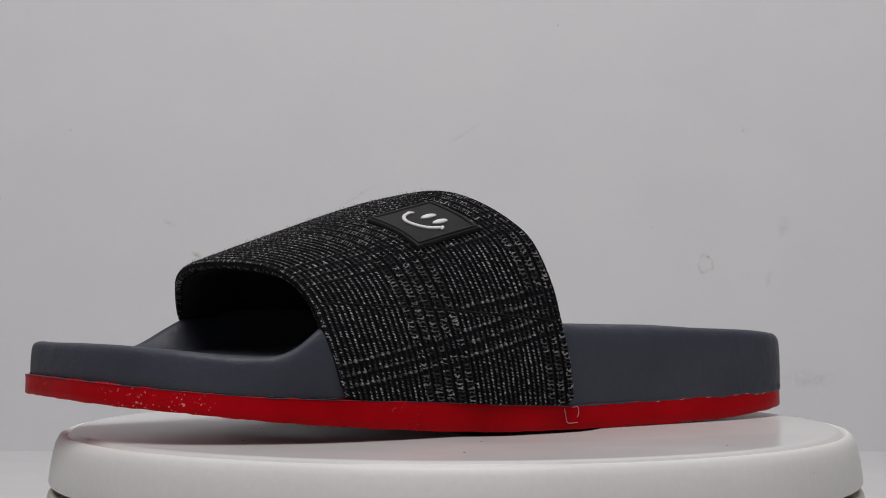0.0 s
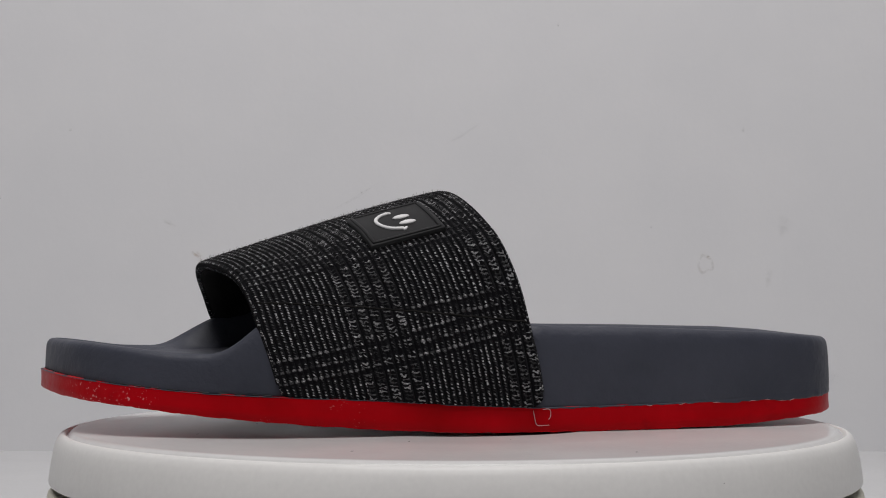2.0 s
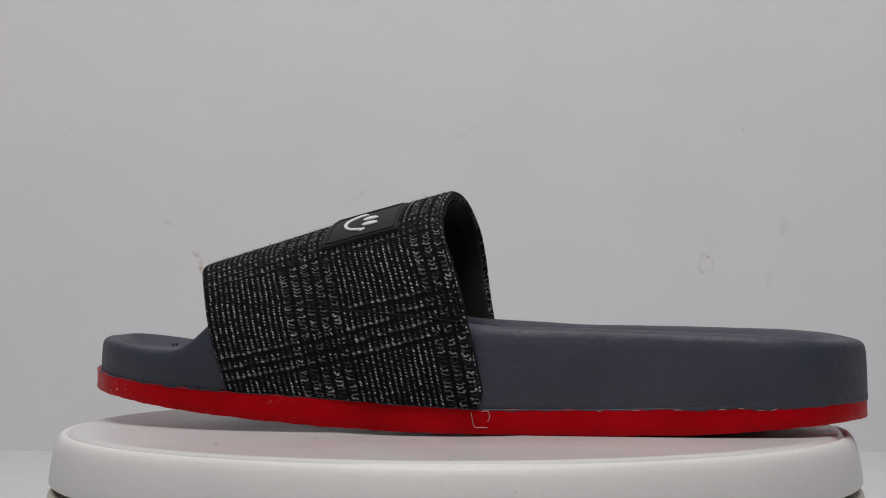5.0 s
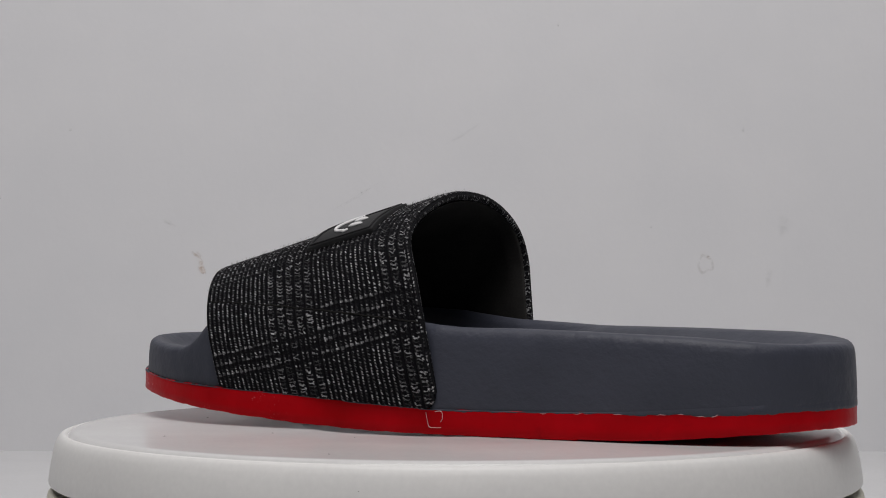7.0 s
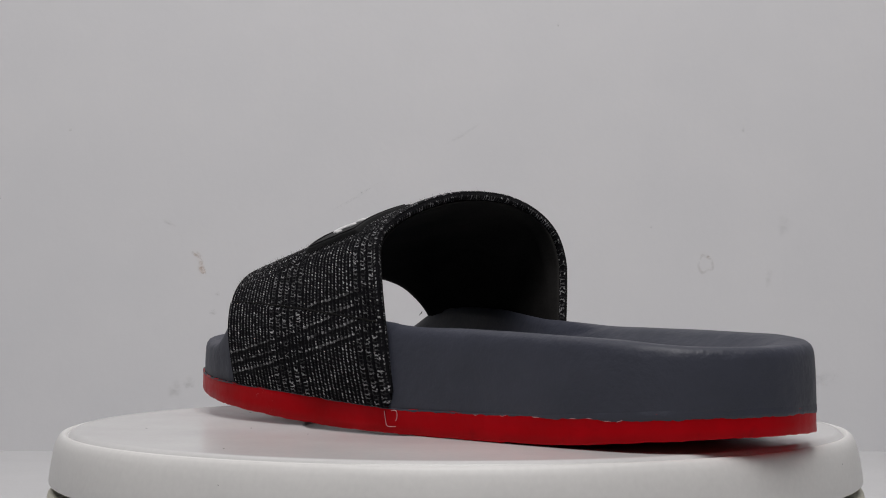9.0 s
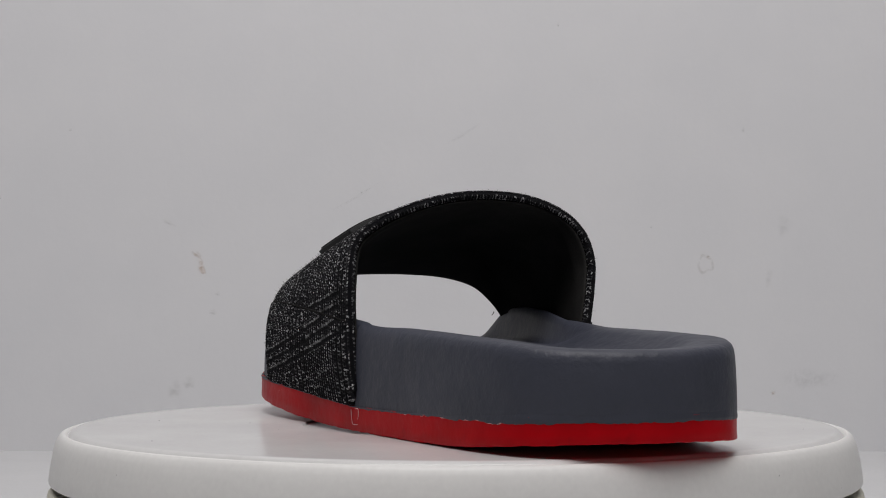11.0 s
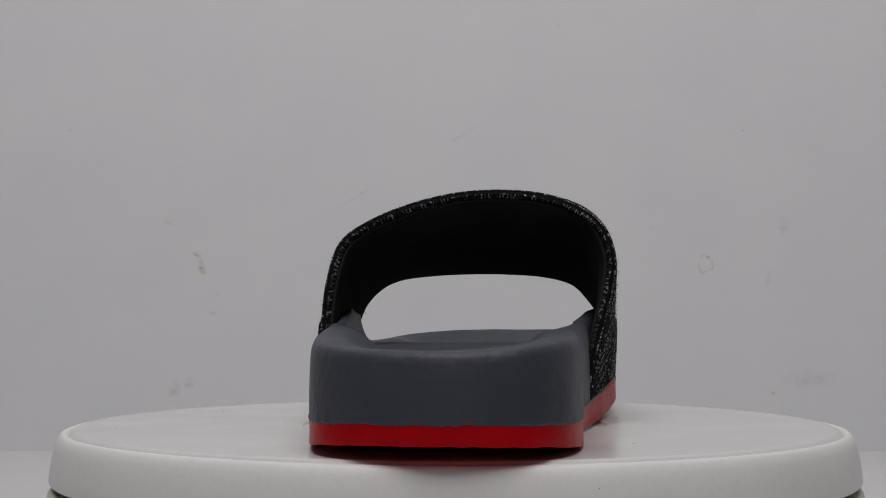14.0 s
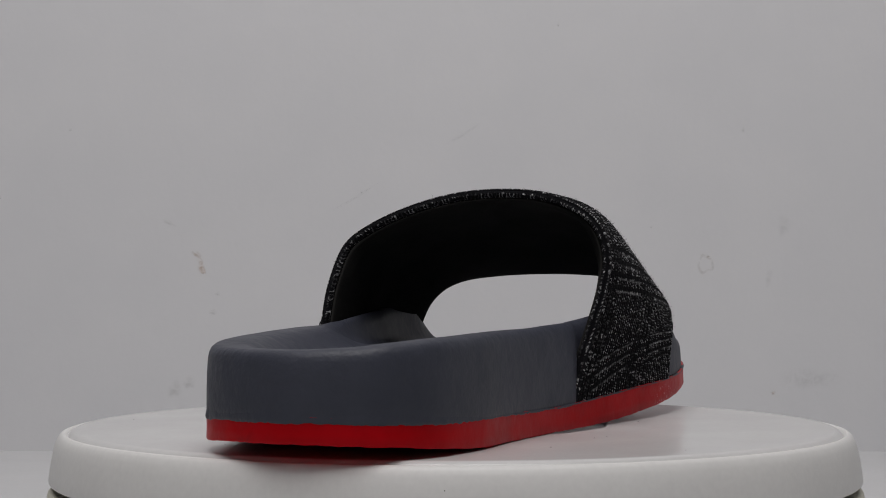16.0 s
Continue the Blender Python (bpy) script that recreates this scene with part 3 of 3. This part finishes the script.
for knots, keep in ((REAR, _r), (FRONT, _f)):
    p = np.array(knots, float)
    ext = np.vstack([2 * p[0] - p[1], p, 2 * p[-1] - p[-2]])
    for q in np.linspace(0, len(p) - 1 - 1e-6, NA):
        i, t = int(q), q - int(q)
        a, b, c, d = ext[i:i + 4]
        keep.append(0.5 * (2 * b + (c - a) * t + (2 * a - 5 * b + 4 * c - d) * t * t + (3 * b - a - 3 * c + d) * t ** 3))
_r, _f = np.array(_r), np.array(_f)
_b = np.linspace(0, 1, NB)[None, :, None]
GRID = _r[:, None, :] * (1 - _b) + _f[:, None, :] * _b           # strap surface, from the near side over to the far side, rear to front
_da, _db = np.gradient(GRID, axis=0), np.gradient(GRID, axis=1)
NORM = np.cross(_da, _db)
NORM /= np.linalg.norm(NORM, axis=2, keepdims=True)
if NORM[NA // 2, NB // 2, 2] < 0:
    NORM = -NORM
_a = np.linspace(0, 1, NA)[:, None, None]
_shoulder = np.exp(-((_a - 0.62) / 0.07) ** 2) * (_b / 0.22) * np.exp(1 - _b / 0.22)
GRID = GRID + NORM * (np.sin(np.pi * _b) ** 0.8 * (1.0 - 1.0 * np.exp(-((_a - 0.82) / 0.10) ** 2)) + 3.2 * _shoulder)   # a slight crown between the edges
_len_a = np.concatenate([[0], np.cumsum(np.linalg.norm(np.diff(GRID[:, NB // 2], axis=0), axis=1))])
UVG = np.stack([np.broadcast_to(np.linspace(0, 96, NB)[None, :], (NA, NB)), np.broadcast_to(_len_a[:, None], (NA, NB))], -1)


def sheet(name, a_lo, a_hi, out, inn, material, trim=0.0, ribs=0.0, cols=NB, soft=1.6, thin=1):
    """A cloth slab on the strap's surface: a_lo and a_hi give its ends, in rows, for each column."""
    rows = 1 + int((max(a_hi(0.5), a_hi(0), a_hi(1)) - min(a_lo(0.5), a_lo(0), a_lo(1))) / thin)
    P, N, T = np.empty((rows, cols, 3)), np.empty((rows, cols, 3)), np.empty((rows, cols, 2))
    for j in range(cols):
        bq = trim + (1 - 2 * trim) * j / (cols - 1)
        bj = bq * (NB - 1)
        j0 = min(int(bj), NB - 2)
        w = bj - j0
        qa = np.linspace(a_lo(bq), a_hi(bq), rows)
        i0 = np.clip(qa.astype(int), 0, NA - 2)
        wi = (qa - i0)[:, None]
        for src, dst in ((GRID, P), (NORM, N), (UVG, T)):
            c0 = src[i0, j0] * (1 - w) + src[i0, j0 + 1] * w
            c1 = src[i0 + 1, j0] * (1 - w) + src[i0 + 1, j0 + 1] * w
            dst[:, j] = c0 * (1 - wi) + c1 * wi
    # rounded edges: the slab thins towards its borders
    eu = np.minimum(np.arange(cols), np.arange(cols)[::-1])[None, :] * (96.0 / cols)
    ev = np.minimum(np.arange(rows), np.arange(rows)[::-1])[:, None] * 0.6 * thin
    e = np.clip(np.minimum(eu, ev) / soft, 0, 1)
    round_off = np.sqrt(1 - (1 - e) ** 2)
    mid = (out + inn) / 2
    top = mid + (out - mid) * round_off
    low = mid + (inn - mid) * round_off
    if name == "lining":      # thicker padding on the flanks
        along = np.linspace(0, 1, rows)[:, None]
        low = low - (3.0 * np.exp(-((along - 0.70) / 0.11) ** 2) + 1.4 * np.exp(-((along - 0.24) / 0.08) ** 2)) * e
    if ribs:
        ph = T[:, :, 0] / 2.2
        top = top + ribs * (np.abs(np.sin(np.pi * ph)) - 0.5) * e
        rng = np.random.RandomState(5)
        top = top + 0.05 * rng.randn(rows, cols) * e
    A = P + N * top[:, :, None]
    B = P + N * low[:, :, None]
    verts = np.concatenate([A.reshape(-1, 3), B.reshape(-1, 3)]) * U
    n = rows * cols
    idx = np.arange(n).reshape(rows, cols)
    q = np.stack([idx[:-1, :-1], idx[1:, :-1], idx[1:, 1:], idx[:-1, 1:]], -1).reshape(-1, 4)
    faces = [tuple(int(k) for k in r) for r in q] + [tuple(int(k) + n for k in r[::-1]) for r in q]
    edge = list(idx[0, :]) + list(idx[1:, -1]) + list(idx[-1, -2::-1]) + list(idx[-2:0:-1, 0])
    for a, b in zip(edge, edge[1:] + edge[:1]):
        faces.append((int(a), int(b), int(b) + n, int(a) + n))
    uv = np.concatenate([T.reshape(-1, 2)] * 2)
    ob = mesh_object(name, verts, faces, material, True, uv)
    bm = bmesh.new()
    bm.from_mesh(ob.data)
    bmesh.ops.recalc_face_normals(bm, faces=bm.faces)
    bm.to_mesh(ob.data)
    bm.free()
    return ob


def rows_at(k):
    return k * (NA - 1) / 16


def corner(b, r_rear=6.0, r_front=3.0):
    """Rows cut away where the strap's lower corners are rounded."""
    u, w = b * 96, (1 - b) * 96
    cut = 0.0
    if u < r_rear:
        cut = r_rear - math.sqrt(max(r_rear ** 2 - (r_rear - u) ** 2, 0))
    elif w < r_front:
        cut = r_front - math.sqrt(max(r_front ** 2 - (r_front - w) ** 2, 0))
    return cut / 0.6


def binding(name, j, sign, parent):
    """The knit turned over the strap's edge: a half-round hem."""
    rows = NA - 20
    rings, uvs = [], []
    arc = 10
    for i in range(10, NA - 10):
        n = Vector(NORM[i, j])
        out = (Vector(GRID[i, j]) - Vector(GRID[i, j + sign * 6])).normalized()
        base = Vector(GRID[i, j]) - out * 0.9 - n * 1.5
        ring = []
        for k in range(arc + 1):
            a = math.pi * k / arc
            wob = 1 + 0.05 * math.sin(i * 2.7 + k * 2.1)
            ring.append((base + n * 1.75 * math.cos(a) + out * 1.45 * math.sin(a) * wob) * U)
            uvs.append((41.8 + 5.6 * k / arc, _len_a[i]))
        rings.append(ring)
    v, f = rings_mesh(rings, False)
    ob = mesh_object(name, v, f, KNIT, True, uvs)
    bm = bmesh.new()
    bm.from_mesh(ob.data)
    bmesh.ops.recalc_face_normals(bm, faces=bm.faces)
    bm.to_mesh(ob.data)
    bm.free()
    return part_of(parent, ob, "turned knit hem with white stitches")


def strap(parent):
    body = part_of(parent, sheet("strap", lambda b: corner(b), lambda b: NA - 1 - corner(b, 2.5), 0.0, -3.0, KNIT, 0.0, 0.7), "padded strap of black and white marl rib knit")
    part_of(body, sheet("lining", lambda b: 1 + corner(b), lambda b: NA - 2 - corner(b), -2.8, -4.7, LINING, 0.008, 0.0, 90, 6.0, 3), "matt black cloth lining")
    part_of(body, sheet("side_panel", lambda b: 0.5 + corner(b), lambda b: rows_at(2.0 + 0.85 * b), 0.7, -1.0, KNIT_SIDE, 0.003, 0.7, NB, 1.0), "overlapping side panel with a slanted check")
    part_of(body, sheet("side_panel", lambda b: rows_at(13.95 - 1.4 * b), lambda b: NA - 1.5 - corner(b, 2.5), 0.7, -1.0, KNIT_SIDE, 0.003, 0.7, NB, 1.0), "overlapping side panel with a slanted check")
    binding("rear_hem", 0, 1, body)
    binding("front_hem", NB - 1, -1, body)
    # Cord in the lining's black, laid in to paint the seam crease's shade.
    seam = []
    for k in range(60):
        b = 0.01 + 0.98 * k / 59
        i, j = int(rows_at(2.0 + 0.85 * b) + 1.2), int(b * (NB - 1))
        seam.append(Vector((GRID[i, j] + NORM[i, j] * 0.25) * U))
    part_of(body, tube("seam_crease_shade", seam, 0.34 * U, LINING), "black cord that draws the shade of the seam's crease")
    fuzz(body)
    return body


def fuzz(parent):
    """Loose fibres that stand off the knit."""
    rng = random.Random(11)
    verts, faces = [], []
    for k in range(4200):
        i, j = rng.randrange(8, NA - 8), rng.randrange(2, NB - 2)
        n = Vector(NORM[i, j])
        p = Vector(GRID[i, j]) + n * 0.2
        lean = Vector((rng.uniform(-1, 1), rng.uniform(-1, 1), rng.uniform(-1, 1)))
        tip = p + (n + 0.9 * lean).normalized() * rng.uniform(0.5, 1.9)
        midp = (p + tip) / 2 + 0.25 * Vector((rng.uniform(-1, 1), rng.uniform(-1, 1), rng.uniform(-1, 1)))
        side = n.cross(lean).normalized() * 0.035
        other = n.cross(side).normalized() * 0.035
        o = len(verts)
        for c in (p, midp):
            verts += [(c + side) * U, (c - side) * U, (c + other) * U]
        verts.append(tip * U)
        for a, b in ((0, 1), (1, 2), (2, 0)):
            faces.append((o + a, o + b, o + 3 + b, o + 3 + a))
            faces.append((o + 3 + a, o + 3 + b, o + 6))
    ob = mesh_object("fuzz", verts, faces, FIBRE)
    ob["kind"] = "stuff"
    return part_of(parent, ob, "loose grey fibres")


def surface(p, q, lift):
    """A point on the badge's patch of the strap: p rearward 0 to 1, q down the side 0 to 1, lifted in millimetres."""
    c = [BADGE[k] for k in range(4)]
    a = (c[0][0] * (1 - p) + c[1][0] * p) * (1 - q) + (c[3][0] * (1 - p) + c[2][0] * p) * q
    b = (c[0][1] * (1 - p) + c[1][1] * p) * (1 - q) + (c[3][1] * (1 - p) + c[2][1] * p) * q
    if lift > 0:            # the badge lies flush along its upper side and stands off a little below
        lift += 0.6 * q - 0.8
    i, j = min(int(a), NA - 2), min(int(b), NB - 2)
    wa, wb = a - i, b - j
    out = []
    for src in (GRID, NORM):
        out.append((src[i, j] * (1 - wa) + src[i + 1, j] * wa) * (1 - wb) + (src[i, j + 1] * (1 - wa) + src[i + 1, j + 1] * wa) * wb)
    return Vector((out[0] + out[1] * lift) * U)


def nearest(p):
    d = np.linalg.norm(GRID - np.array(p, float), axis=2)
    return np.unravel_index(np.argmin(d), d.shape)


BADGE = [nearest(p) for p in ((-42.6, -11.6, 75.9), (-15.2, -9.5, 83.0), (-10.3, -38.6, 72.3), (-37.6, -42.4, 65.2))]


def slab(name, p0, p1, q0, q1, low, high, material, n=26, bev=0.03):
    """A bevelled plate on the badge's patch."""
    def grid(lift, g):
        return [[surface(p0 + g + (p1 - p0 - 2 * g) * i / n, q0 + g + (q1 - q0 - 2 * g) * j / n, lift) for j in range(n + 1)] for i in range(n + 1)]

    def loop(gr):
        return gr[0][:-1] + [r[-1] for r in gr[:-1]] + gr[-1][:0:-1] + [r[0] for r in gr[:0:-1]]
    rings = [loop(grid(low, 0)), loop(grid(high - 0.35, 0)), loop(grid(high - 0.08, bev * 0.35))]
    v, f = rings_mesh(rings)
    top = grid(high, bev)
    off = len(v)
    v += [p for r in top for p in r]
    for i in range(n):
        for j in range(n):
            f.append((off + i * (n + 1) + j, off + (i + 1) * (n + 1) + j, off + (i + 1) * (n + 1) + j + 1, off + i * (n + 1) + j + 1))
    lp = loop([[off + i * (n + 1) + j for j in range(n + 1)] for i in range(n + 1)])
    m = len(rings[0])
    for i in range(m):
        k = (i + 1) % m
        f.append((2 * m + i, 2 * m + k, lp[k], lp[i]))
    ob = mesh_object(name, v, f, material)
    bm = bmesh.new()
    bm.from_mesh(ob.data)
    bmesh.ops.recalc_face_normals(bm, faces=bm.faces)
    bm.to_mesh(ob.data)
    bm.free()
    return ob


def badge(parent):
    plate = part_of(parent, slab("badge", 0, 1, 0, 1, -0.8, 2.2, BLACK), "square black rubber badge with a white smile")
    w = 0.055
    frame_path = [(w, w), (1 - w, w), (1 - w, 1 - w), (w, 1 - w)]
    loop = []
    for (a, b), (c, d) in zip(frame_path, frame_path[1:] + frame_path[:1]):
        loop += [surface(a + (c - a) * i / 14, b + (d - b) * i / 14, 2.3) for i in range(14)]
    up = (surface(0.5, 0.5, 2) - surface(0.5, 0.5, 0)).normalized()
    part_of(plate, tube("border", loop, 0.75 * U, BLACK, True, 8, 0.55, up), "raised black border")
    mouth = catmull([(0.49, 0.24), (0.365, 0.285), (0.275, 0.41), (0.28, 0.57), (0.37, 0.715), (0.53, 0.80)], 34, False)
    part_of(plate, tube("smile", [surface(p, q, 2.4) for p, q in mouth], 0.72 * U, WHITE, False, 10, 0.9, up), "raised white curve")
    for a, b in (((0.46, 0.205), (0.525, 0.275)), ((0.50, 0.835), (0.565, 0.77))):
        part_of(plate, tube("smile_end", [surface(a[0] + (b[0] - a[0]) * i / 5, a[1] + (b[1] - a[1]) * i / 5, 2.4) for i in range(6)], 0.6 * U, WHITE, False, 8, 0.9, up), "white end stroke")
    for cp, cq in ((0.595, 0.46), (0.615, 0.65)):
        n = 13
        pts = [surface(cp - 0.11 + 0.22 * i / (n - 1), cq - 0.01 + 0.02 * i / (n - 1), 2.3) for i in range(n)]
        part_of(plate, tube("eye", pts, 1.5 * U, WHITE, False, 12, 0.55, up, True), "white oval")
    return plate


def sandal():
    ob = tagged(new("slide_sandal"), "grey slide sandal with red sole and black marl strap", "sandal")
    sole = outsole(ob)
    glue_marks(sole)
    bed = footbed(ob)
    paint_edge(bed)
    seam_shade(bed)
    rng = random.Random(4)
    for k in range(2):
        p = Vector((-133 + rng.uniform(-1.2, 1.2), 34.5 + rng.uniform(-1, 1), 27.2))
        q = p + Vector((rng.uniform(-1, 1), rng.uniform(-1, 1), rng.uniform(0.8, 1.8)))
        part_of(bed, tube("lint", [p * U, (p + q) / 2 * U + Vector((0, 0, 0.0003)), q * U], 0.6 * U, SPECK), "dark lint on the footbed")
    for a, b in (((-71.5, -48, 43.5), (-73.5, -46.5, 40.5)), ((-88.5, 51, 41.5), (-90, 50.5, 39.5))):
        p, q = Vector(a), Vector(b)
        part_of(bed, tube("loose_thread", [p * U, ((p + q) / 2 + Vector((0.4, 0.3, 0.2))) * U, q * U], 0.22 * U, SPECK), "loose black thread end")
    strap(ob)
    badge(ob)
    return ob


SANDAL = sandal()


def motions():
    rows = [t * 0.5 for t in range(33)]
    walk(SANDAL, [(t, pose(0, 0, 0, 0, 0, turn(t))) for t in rows])
    walk(PLATE_OB, [(t, pose(0, 0, 0, 0, 0, turn(t))) for t in rows])


motions()
